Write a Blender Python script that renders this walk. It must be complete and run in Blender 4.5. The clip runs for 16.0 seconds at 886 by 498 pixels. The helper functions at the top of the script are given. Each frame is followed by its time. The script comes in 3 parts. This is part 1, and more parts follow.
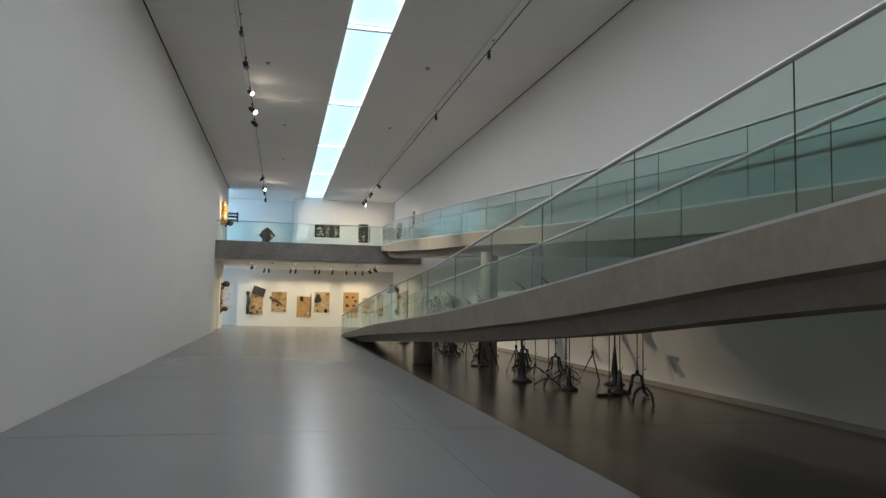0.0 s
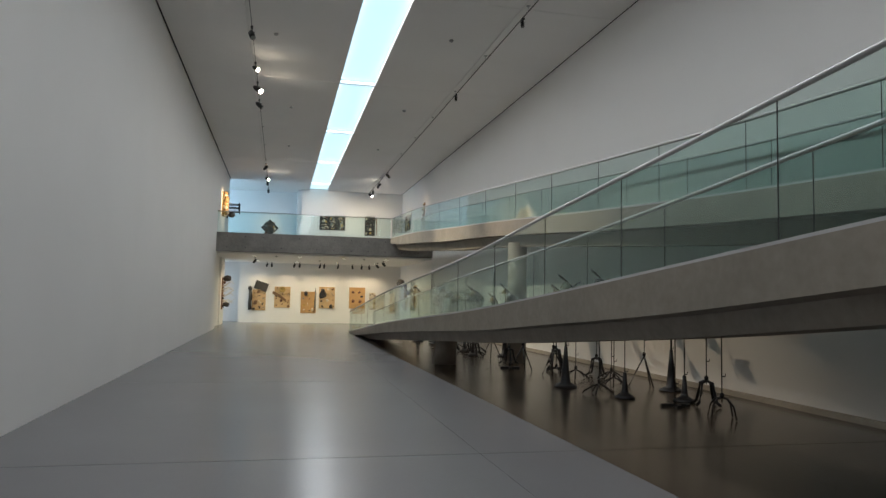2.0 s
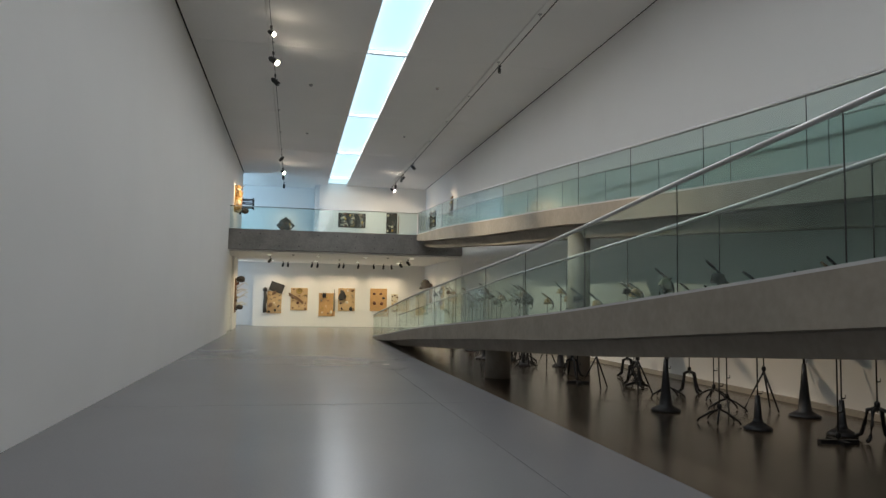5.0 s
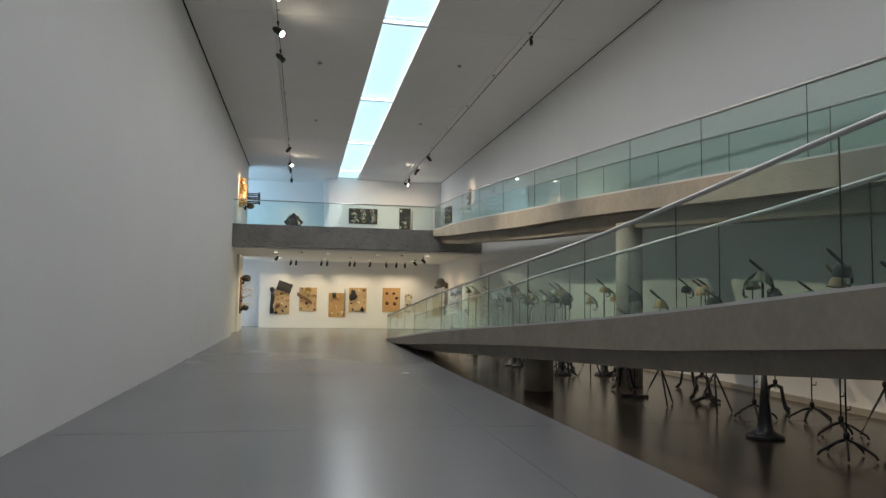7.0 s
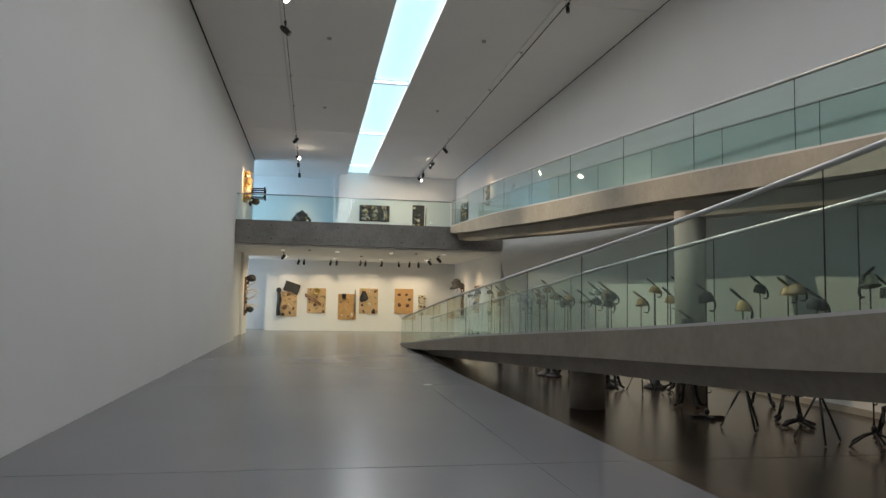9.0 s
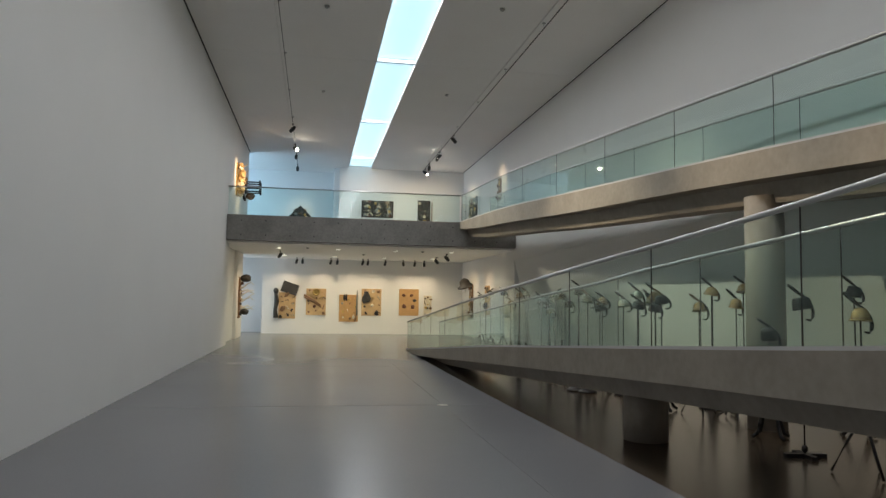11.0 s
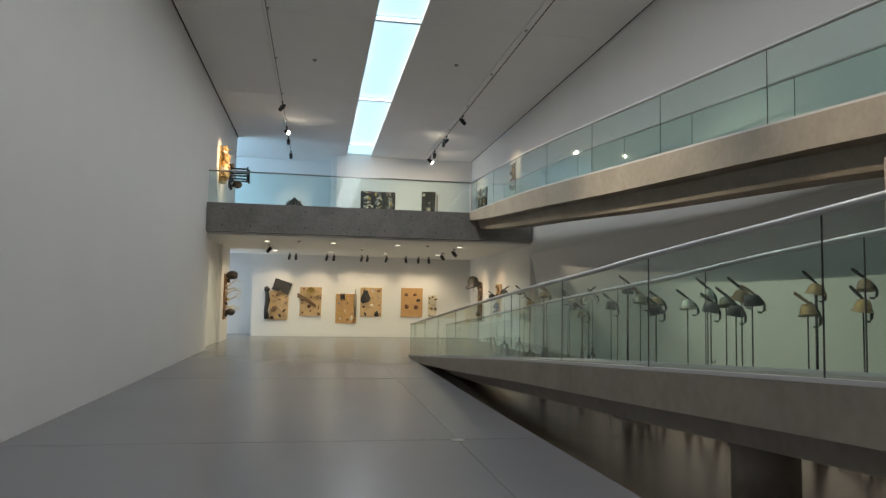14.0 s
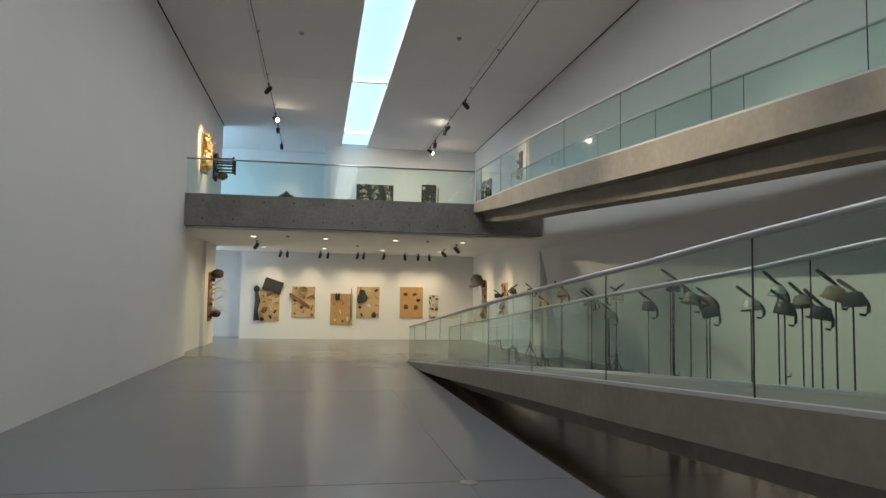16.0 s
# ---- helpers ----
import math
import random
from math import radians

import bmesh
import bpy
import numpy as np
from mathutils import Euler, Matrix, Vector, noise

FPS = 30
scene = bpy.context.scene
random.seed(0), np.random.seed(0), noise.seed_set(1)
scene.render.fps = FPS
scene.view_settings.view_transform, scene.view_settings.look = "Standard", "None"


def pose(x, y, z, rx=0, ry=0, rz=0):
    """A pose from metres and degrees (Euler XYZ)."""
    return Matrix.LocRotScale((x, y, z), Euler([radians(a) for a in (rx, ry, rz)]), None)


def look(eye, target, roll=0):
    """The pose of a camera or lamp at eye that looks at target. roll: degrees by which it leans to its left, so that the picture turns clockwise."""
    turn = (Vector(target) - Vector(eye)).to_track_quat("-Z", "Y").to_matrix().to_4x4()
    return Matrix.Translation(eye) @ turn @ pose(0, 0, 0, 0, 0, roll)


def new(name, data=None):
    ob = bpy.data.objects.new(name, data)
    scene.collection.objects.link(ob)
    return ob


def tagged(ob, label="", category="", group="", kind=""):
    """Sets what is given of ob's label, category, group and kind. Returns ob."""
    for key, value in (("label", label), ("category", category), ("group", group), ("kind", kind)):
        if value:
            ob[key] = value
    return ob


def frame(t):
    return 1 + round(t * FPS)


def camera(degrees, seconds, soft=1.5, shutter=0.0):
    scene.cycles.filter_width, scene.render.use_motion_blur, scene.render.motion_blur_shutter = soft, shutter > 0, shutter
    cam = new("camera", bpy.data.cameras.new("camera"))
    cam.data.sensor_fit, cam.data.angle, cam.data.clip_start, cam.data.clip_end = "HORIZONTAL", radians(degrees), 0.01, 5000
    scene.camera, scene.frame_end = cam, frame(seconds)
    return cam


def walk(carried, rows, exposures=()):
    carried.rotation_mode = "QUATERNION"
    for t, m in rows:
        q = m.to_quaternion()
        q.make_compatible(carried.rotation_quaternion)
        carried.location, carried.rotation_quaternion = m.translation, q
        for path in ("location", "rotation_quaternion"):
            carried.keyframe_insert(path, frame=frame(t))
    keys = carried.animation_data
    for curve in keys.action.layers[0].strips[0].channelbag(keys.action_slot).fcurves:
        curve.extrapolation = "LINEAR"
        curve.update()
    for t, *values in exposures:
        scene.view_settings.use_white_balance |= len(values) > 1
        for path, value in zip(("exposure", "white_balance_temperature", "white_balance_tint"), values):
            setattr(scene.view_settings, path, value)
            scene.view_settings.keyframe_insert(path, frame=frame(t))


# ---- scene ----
cam = camera(64.1, 16.0, soft=1.4)
PATH = [
    (0, (0.284, -3.468, 1.712), (0.727, -1.523, 1.865), 1.1),
    (0.5, (0.201, -3.019, 1.701), (0.64, -1.074, 1.85), 1.4),
    (1, (0.104, -2.544, 1.714), (0.546, -0.598, 1.859), 1.3),
    (1.5, (0.093, -2.023, 1.706), (0.536, -0.078, 1.85), 1.2),
    (2, (0.032, -1.529, 1.691), (0.477, 0.415, 1.832), 1.2),
    (2.5, (-0.022, -1.01, 1.698), (0.421, 0.936, 1.841), 1.2),
    (3, (-0.024, -0.506, 1.697), (0.42, 1.438, 1.84), 1.1),
    (3.5, (-0.083, -0.016, 1.663), (0.354, 1.93, 1.807), 1.2),
    (4, (-0.12, 0.47, 1.649), (0.306, 2.419, 1.795), 1.0),
    (6.5, (-0.126, 3.175, 1.671), (0.263, 5.132, 1.816), 1.2),
    (7, (-0.095, 3.725, 1.651), (0.29, 5.682, 1.796), 0.9),
    (7.5, (-0.063, 4.246, 1.658), (0.316, 6.204, 1.806), 1.0),
    (8, (-0.124, 4.777, 1.636), (0.244, 6.737, 1.783), 1.3),
    (8.5, (-0.084, 5.321, 1.641), (0.282, 7.282, 1.786), 0.9),
    (9, (-0.039, 5.827, 1.629), (0.321, 7.789, 1.779), 1.0),
    (11.5, (0.192, 8.521, 1.728), (0.546, 10.484, 1.874), 0.9),
    (12, (0.295, 8.955, 1.719), (0.652, 10.918, 1.862), 1.0),
    (12.5, (0.312, 9.495, 1.717), (0.661, 11.459, 1.861), 1.0),
    (13, (0.402, 10.053, 1.735), (0.751, 12.017, 1.879), 0.9),
    (13.5, (0.459, 10.513, 1.731), (0.814, 12.475, 1.876), 1.0),
    (14, (0.469, 10.994, 1.714), (0.816, 12.958, 1.862), 1.1),
    (14.5, (0.559, 11.525, 1.705), (0.905, 13.489, 1.854), 1.1),
    (15, (0.594, 11.967, 1.722), (0.943, 13.931, 1.867), 1.0),
    (15.5, (0.676, 12.525, 1.769), (1.022, 14.489, 1.912), 1.0),
    (16, (0.782, 13.019, 1.721), (1.128, 14.983, 1.868), 0.9),
]
walk(cam, [(t, look(eye, target, roll)) for t, eye, target, roll in PATH], [(0, 0.02), (4, -0.02), (9, -0.05), (16, -0.1)])

# ---- world and large lights ----
HALL_TOP = 8.5
LEFT, RIGHT, BACK, FRONT = -3.05, 7.7, 44.3, -9.0
SKYLIGHT_POWER = 950
world = bpy.data.worlds.new("world")
scene.world = world
world.use_nodes = True
world.node_tree.nodes["Background"].inputs[0].default_value = (0.5, 0.62, 0.75, 1)
world.node_tree.nodes["Background"].inputs[1].default_value = 0.05
scene.view_settings.exposure = 0.0


def spot_lamp(eye, target, watts, degrees, colour, blend=1.0, size=0.05):
    data = bpy.data.lights.new("spot_light", "SPOT")
    data.energy, data.spot_size, data.spot_blend = watts, radians(degrees), blend
    data.color, data.shadow_soft_size = colour, size
    ob = new("spot_light", data)
    ob.matrix_world = look(eye, target)
    return ob


def area_lamp(eye, target, watts, width, height, colour):
    data = bpy.data.lights.new("area_light", "AREA")
    data.shape, data.size, data.size_y = "RECTANGLE", width, height
    data.energy, data.color = watts, colour
    ob = new("area_light", data)
    ob.matrix_world = look(eye, target)
    return ob


WARM, CREAM, BLUE = (1.0, 0.72, 0.42), (1.0, 0.84, 0.6), (0.45, 0.75, 1.0)
# the sky's light in the long skylight's opening
skylight_lamp = area_lamp((0, 0, 0), (0, 0, -1), SKYLIGHT_POWER, 1.04, 51.4, (1.0, 0.98, 0.98))
skylight_lamp.matrix_world = pose(2.22, 17.0, HALL_TOP + 0.075, 0, 0, 0)
# daylight from the side corridor's window on the upper level, and its fainter twin below
area_lamp((-5.9, 43.0, 6.6), (0.5, 45.0, 6.4), 300, 2.6, 3.2, BLUE)
area_lamp((-5.9, 43.0, 1.9), (0.0, 43.6, 1.6), 110, 2.4, 2.6, (0.7, 0.87, 1.0))


# ---- materials ----
def material(name, colour, rough=0.6, metal=0.0, grain=30.0, stain=1.2, vary=0.10, bump=0.05, fine=0.0, mottle=None):
    m = bpy.data.materials.new(name)
    m.use_nodes = True
    t = m.node_tree
    b = t.nodes["Principled BSDF"]
    b.inputs["Roughness"].default_value, b.inputs["Metallic"].default_value = rough, metal
    co = t.nodes.new("ShaderNodeNewGeometry")
    n1 = t.nodes.new("ShaderNodeTexNoise")
    n1.inputs["Scale"].default_value, n1.inputs["Detail"].default_value = stain, 6
    n2 = t.nodes.new("ShaderNodeTexNoise")
    n2.inputs["Scale"].default_value, n2.inputs["Detail"].default_value = grain, 4
    shift = t.nodes.new("ShaderNodeVectorMath")
    shift.inputs[1].default_value = (3.3, 1.7, 0.413)
    t.links.new(co.outputs["Position"], shift.inputs[0])
    t.links.new(shift.outputs[0], n1.inputs["Vector"])
    t.links.new(shift.outputs[0], n2.inputs["Vector"])
    mix = t.nodes.new("ShaderNodeMix")
    mix.inputs[0].default_value = 0.4
    t.links.new(n1.outputs["Fac"], mix.inputs[2])
    t.links.new(n2.outputs["Fac"], mix.inputs[3])
    ramp = t.nodes.new("ShaderNodeValToRGB")
    lo, hi = 1 - vary, 1 + vary
    second = mottle or colour
    ramp.color_ramp.elements[0].position, ramp.color_ramp.elements[1].position = 0.2, 0.8
    ramp.color_ramp.interpolation = "EASE"
    ramp.color_ramp.elements[0].color = (*[min(1, c * lo) for c in second], 1)
    ramp.color_ramp.elements[1].color = (*[min(1, c * hi) for c in colour], 1)
    t.links.new(mix.outputs[0], ramp.inputs[0])
    t.links.new(ramp.outputs[0], b.inputs["Base Color"])
    if bump:
        bp = t.nodes.new("ShaderNodeBump")
        bp.inputs["Strength"].default_value, bp.inputs["Distance"].default_value = bump, 0.02
        t.links.new(n2.outputs["Fac"], bp.inputs["Height"])
        t.links.new(bp.outputs[0], b.inputs["Normal"])
    if fine:
        mr = t.nodes.new("ShaderNodeMapRange")
        mr.inputs[3].default_value, mr.inputs[4].default_value = rough - fine, rough + fine
        t.links.new(n1.outputs["Fac"], mr.inputs[0])
        t.links.new(mr.outputs[0], b.inputs["Roughness"])
    return m


def glowing(name, colour, strength):
    m = bpy.data.materials.new(name)
    m.use_nodes = True
    b = m.node_tree.nodes["Principled BSDF"]
    b.inputs["Base Color"].default_value = (0.8, 0.8, 0.8, 1)
    b.inputs["Emission Color"].default_value = (*colour, 1)
    b.inputs["Emission Strength"].default_value = strength
    return m


def glass_material(name, tint):
    m = bpy.data.materials.new(name)
    m.use_nodes = True
    t = m.node_tree
    t.nodes.remove(t.nodes["Principled BSDF"])
    clear, gloss = t.nodes.new("ShaderNodeBsdfTransparent"), t.nodes.new("ShaderNodeBsdfGlossy")
    clear.inputs[0].default_value = (*tint, 1)
    gloss.inputs["Roughness"].default_value = 0.02
    face, mix = t.nodes.new("ShaderNodeLayerWeight"), t.nodes.new("ShaderNodeMixShader")
    power, gain = t.nodes.new("ShaderNodeMath"), t.nodes.new("ShaderNodeMath")
    power.operation, power.inputs[1].default_value = "POWER", 4.0
    gain.operation, gain.inputs[1].default_value, gain.inputs[2].default_value = "MULTIPLY_ADD", 0.5, 0.025
    t.links.new(face.outputs["Facing"], power.inputs[0])
    t.links.new(power.outputs[0], gain.inputs[0])
    t.links.new(gain.outputs[0], mix.inputs[0])
    t.links.new(clear.outputs[0], mix.inputs[1])
    t.links.new(gloss.outputs[0], mix.inputs[2])
    t.links.new(mix.outputs[0], t.nodes["Material Output"].inputs[0])
    return m


PLASTER = material("white_plaster", (0.74, 0.73, 0.72), 0.75, grain=60, stain=0.5, vary=0.03, bump=0.04)
CEILING = material("ceiling_board", (0.8, 0.78, 0.76), 0.8, grain=40, stain=0.4, vary=0.04, bump=0.03)
FLOOR = material("polished_concrete_floor", (0.196, 0.194, 0.202), 0.26, grain=60, stain=0.3, vary=0.08, bump=0.0, fine=0.015)
FLOOR.node_tree.nodes["Principled BSDF"].inputs["Specular IOR Level"].default_value = 0.26
BROWN = material("dark_brown_polished_concrete", (0.062, 0.045, 0.03), 0.22, grain=40, stain=0.5, vary=0.25, bump=0.0, fine=0.02, mottle=(0.045, 0.033, 0.023))
# for dark joints, and for shade put into the ceiling gaps by colour
DARK_GAP = material("dark_joint_and_gap_shade", (0.03, 0.03, 0.03), 0.9, vary=0.1, bump=0)
CONCRETE = material("board_concrete", (0.265, 0.233, 0.192), 0.65, grain=11, stain=1.6, vary=0.2, bump=0.03)
BEAM = material("grey_cast_concrete", (0.21, 0.197, 0.183), 0.65, grain=16, stain=1.4, vary=0.3, bump=0.04)
CURB = material("pale_stone_edge", (0.5, 0.5, 0.5), 0.5, vary=0.06)
STEEL = material("brushed_steel", (0.5, 0.5, 0.5), 0.3, 1.0, vary=0.05, bump=0.0)
IRON = material("black_cast_iron", (0.022, 0.021, 0.022), 0.45, 0.6, vary=0.3, bump=0.1)
BLACK = material("black_lamp_paint", (0.025, 0.025, 0.025), 0.4, vary=0.1, bump=0)
GREY = material("grey_lamp_paint", (0.35, 0.35, 0.34), 0.4, vary=0.1, bump=0)
PLY = material("pale_plywood", (0.56, 0.38, 0.2), 0.6, grain=12, stain=3, vary=0.14, bump=0.05)
PLY_DARK = material("orange_plywood", (0.5, 0.29, 0.12), 0.6, grain=12, stain=3, vary=0.14, bump=0.05)
WOOD = material("old_brown_wood", (0.2, 0.11, 0.055), 0.6, grain=25, stain=5, vary=0.3, bump=0.1)
SOOT = material("charred_black_wood", (0.03, 0.027, 0.025), 0.6, grain=25, stain=5, vary=0.4, bump=0.15)
BONE = material("bone_white_scrap", (0.66, 0.58, 0.44), 0.55, grain=20, stain=6, vary=0.15, bump=0.08)
BRASS = material("old_brass", (0.5, 0.34, 0.12), 0.35, 0.8, vary=0.2, bump=0.05)
TIN = material("tarnished_tin", (0.24, 0.25, 0.23), 0.55, 0.4, vary=0.25, bump=0.08)
OLIVE = material("olive_painted_metal", (0.13, 0.13, 0.09), 0.6, 0.1, vary=0.25, bump=0.08)
RUST = material("rusted_red_metal", (0.15, 0.065, 0.042), 0.65, 0.2, vary=0.3, bump=0.1)
BAR = material("blue_grey_painted_bar", (0.55, 0.63, 0.68), 0.5, vary=0.05, bump=0)
RAIL = material("dark_track_paint", (0.1, 0.095, 0.09), 0.5, vary=0.1, bump=0)
TAN = material("dull_tan_metal", (0.24, 0.16, 0.08), 0.6, 0.2, vary=0.25, bump=0.08)
PALE = material("pale_green_grey_tin", (0.36, 0.37, 0.31), 0.5, 0.25, vary=0.2, bump=0.06)
GILT = material("worn_gilt_metal", (0.4, 0.26, 0.11), 0.45, 0.35, vary=0.25, bump=0.06)
NOTICE = material("grey_label_card", (0.5, 0.5, 0.48), 0.7, vary=0.05)
GLASS = glass_material("green_tinted_glass", (0.88, 0.95, 0.935))
SKYGLASS = glowing("daylit_frosted_glass", (0.5, 0.83, 1.0), 1.08)
LENS = glowing("lit_lamp_lens", (1.0, 0.88, 0.68), 200)
DOWN = glowing("lit_downlight", (1.0, 0.9, 0.66), 4)


# ---- mesh helpers ----
def box(bm, lo, hi, m=None):
    x0, y0, z0 = lo
    x1, y1, z1 = hi
    v = [bm.verts.new(p) for p in ((x0, y0, z0), (x1, y0, z0), (x1, y1, z0), (x0, y1, z0), (x0, y0, z1), (x1, y0, z1), (x1, y1, z1), (x0, y1, z1))]
    for q in ((3, 2, 1, 0), (4, 5, 6, 7), (0, 1, 5, 4), (1, 2, 6, 5), (2, 3, 7, 6), (3, 0, 4, 7)):
        bm.faces.new([v[i] for i in q])
    if m is not None:
        bmesh.ops.transform(bm, matrix=m, verts=v)
    return v


def lathe(bm, profile, n=14, m=None):
    """A solid of revolution round z; profile: (radius, height) from below to above."""
    rings = []
    for r, z in profile:
        rings.append([bm.verts.new((max(r, 0.0004) * math.cos(2 * math.pi * i / n), max(r, 0.0004) * math.sin(2 * math.pi * i / n), z)) for i in range(n)])
    for a, b in zip(rings, rings[1:]):
        for i in range(n):
            bm.faces.new((a[i], a[(i + 1) % n], b[(i + 1) % n], b[i])).smooth = True
    bm.faces.new(rings[0][::-1])
    bm.faces.new(rings[-1])
    if m is not None:
        bmesh.ops.transform(bm, matrix=m, verts=[v for r in rings for v in r])


def tube(bm, points, radii, n=8):
    """A round bar along the points; radii: one number or one for each point."""
    pts = [Vector(p) for p in points]
    if not isinstance(radii, (list, tuple)):
        radii = [radii] * len(pts)
    rings = []
    for i, p in enumerate(pts):
        d = (pts[min(i + 1, len(pts) - 1)] - pts[max(i - 1, 0)]).normalized()
        side = d.cross(Vector((0, 0, 1)) if abs(d.z) < 0.9 else Vector((1, 0, 0))).normalized()
        up = side.cross(d)
        rings.append([bm.verts.new(p + radii[i] * (math.cos(a) * side + math.sin(a) * up)) for a in (2 * math.pi * k / n for k in range(n))])
    for a, b in zip(rings, rings[1:]):
        for k in range(n):
            bm.faces.new((a[k], a[(k + 1) % n], b[(k + 1) % n], b[k])).smooth = True
    bm.faces.new(rings[0])
    bm.faces.new(rings[-1][::-1])


def lump(bm, m, seed=0, rough=0.25):
    """An uneven rounded lump of unit size, placed by m."""
    r = bmesh.ops.create_icosphere(bm, subdivisions=2, radius=1.0)
    for v in r["verts"]:
        v.co *= 1 + rough * noise.noise(v.co * 1.7 + Vector((seed * 3.1, seed * 1.7, seed)))
    bmesh.ops.transform(bm, matrix=m, verts=r["verts"])


def mesh_of(name, bm, mat):
    bmesh.ops.recalc_face_normals(bm, faces=bm.faces)
    me = bpy.data.meshes.new(name)
    bm.to_mesh(me)
    bm.free()
    me.materials.append(mat)
    return me


def part(name, bm, mat, parent=None, label=""):
    ob = new(name, mesh_of(name, bm, mat))
    ob.parent = parent
    return tagged(ob, label)


def setting(name, bm, mat, label="", category=""):
    return tagged(part(name, bm, mat), label, category, kind="structure")


def thing(name, label, category, group="", m=None):
    ob = tagged(new(name), label, category, group)
    if m is not None:
        ob.matrix_world = m
    return ob


def scaled(x, y, z, sx, sy, sz, rx=0, ry=0, rz=0):
    return pose(x, y, z, rx, ry, rz) @ Matrix.Diagonal((sx, sy, sz, 1))


def knots(table, y):
    """A smooth value at y from a few (y, value) rows."""
    t = sorted(table)
    ys, vs = [a for a, _ in t], [b for _, b in t]
    if y <= ys[0]:
        return vs[0] + (vs[1] - vs[0]) / (ys[1] - ys[0]) * (y - ys[0])
    if y >= ys[-1]:
        return vs[-1]
    i = max(k for k in range(len(ys) - 1) if ys[k] <= y)
    def slope(k):
        a, b = max(k - 1, 0), min(k + 1, len(ys) - 1)
        return (vs[b] - vs[a]) / (ys[b] - ys[a])
    h = ys[i + 1] - ys[i]
    s = (y - ys[i]) / h
    return ((2 * s ** 3 - 3 * s ** 2 + 1) * vs[i] + (s ** 3 - 2 * s ** 2 + s) * h * slope(i)
            + (3 * s ** 2 - 2 * s ** 3) * vs[i + 1] + (s ** 3 - s ** 2) * h * slope(i + 1))


# ---- the hall ----
SLAB_Y, SLAB_TOP, SLAB_LOW, GALLERY_TOP = 34.2, 4.72, 3.80, 3.74
RECESS_Y = 46.0
SIDE = -6.0

bm = bmesh.new()
box(bm, (SIDE - 0.3, FRONT - 0.3, -0.3), (9.2, RECESS_Y + 0.3, -0.02))
floor = setting("floor", bm, DARK_GAP, "polished grey concrete floor with thin joints", "floor")

bm = bmesh.new()
box(bm, (LEFT - 0.3, FRONT, -0.02), (LEFT, 35.2, HALL_TOP + 0.3))
box(bm, (LEFT - 0.3, 35.2, SLAB_LOW), (LEFT, 41.6, HALL_TOP + 0.3))
box(bm, (LEFT - 0.5, 35.2, -0.02), (LEFT - 0.22, 39.2, SLAB_LOW))
box(bm, (LEFT - 0.5, 39.2, -0.02), (LEFT - 0.1, 41.6, SLAB_LOW))
setting("wall_left", bm, PLASTER, "tall plain white plaster wall", "wall")

# right wall: upright above, leaning outwards below the upper ramp
bm = bmesh.new()
ring = ((RIGHT, HALL_TOP + 0.3), (RIGHT, 3.4), (8.45, -0.02), (8.9, -0.02), (8.9, HALL_TOP + 0.3))
a = [bm.verts.new((x, FRONT, z)) for x, z in ring]
b = [bm.verts.new((x, SLAB_Y + 0.3, z)) for x, z in ring]
for i in range(5):
    bm.faces.new((a[i], a[(i + 1) % 5], b[(i + 1) % 5], b[i]))
bm.faces.new(a), bm.faces.new(b[::-1])
box(bm, (RIGHT, SLAB_Y + 0.3, -0.02), (8.9, RECESS_Y, HALL_TOP + 0.3))
setting("wall_right", bm, PLASTER, "tall plain white plaster wall behind the ramps", "wall")
bm = bmesh.new()
box(bm, (8.33, FRONT, -0.02), (8.43, SLAB_Y + 0.3, 0.09))
setting("baseboard", bm, CONCRETE, "low concrete kerb along the wall", "baseboard")

bm = bmesh.new()
box(bm, (-2.45, BACK, -0.02), (RIGHT, BACK + 0.3, SLAB_TOP))
box(bm, (1.2, BACK, SLAB_TOP), (RIGHT, BACK + 0.3, HALL_TOP + 0.3))
box(bm, (0.95, BACK + 0.3, SLAB_TOP), (1.2, RECESS_Y, HALL_TOP + 0.3))
box(bm, (SIDE, RECESS_Y, -0.02), (RIGHT, RECESS_Y + 0.3, HALL_TOP + 0.3))
setting("wall_back", bm, PLASTER, "white plaster gallery wall hung with artworks", "wall")
bm = bmesh.new()
box(bm, (SIDE - 0.3, FRONT - 0.3, -0.02), (8.9, FRONT, HALL_TOP + 0.3))
setting("wall_front", bm, PLASTER, "plain white plaster wall", "wall")
bm = bmesh.new()
box(bm, (SIDE - 0.3, 41.6, -0.02), (SIDE, RECESS_Y, HALL_TOP + 0.3))
box(bm, (SIDE, 41.3, -0.02), (LEFT - 0.5, 41.6, HALL_TOP + 0.3))
setting("wall_side_corridor", bm, PLASTER, "white plaster wall of the side corridor", "wall")

# ceiling of separate panels on both sides of the skylight, with dark gaps at the walls
SKY0, SKY1, JOINTS = 1.66, 2.78, [FRONT, -0.2, 6.8, 13.8, 20.8, 27.75, 34.75, 41.8, RECESS_Y]
bm = bmesh.new()
for y0, y1 in zip(JOINTS, JOINTS[1:]):
    for x0, x1 in ((SIDE if y0 > 41 else LEFT + 0.05, -1.0), (-0.985, SKY0 - 0.02), (SKY1 + 0.02, 5.3), (5.315, RIGHT - 0.05)):
        box(bm, (x0, y0 + 0.006, HALL_TOP), (x1, y1 - 0.006, HALL_TOP + 0.12))
    # splayed reveal of the skylight
    box(bm, (SKY0 - 0.02, y0, HALL_TOP + 0.004), (SKY0, y1, HALL_TOP + 0.28))
    box(bm, (SKY1, y0, HALL_TOP + 0.004), (SKY1 + 0.02, y1, HALL_TOP + 0.28))
setting("ceiling", bm, CEILING, "flat white panelled ceiling", "ceiling")
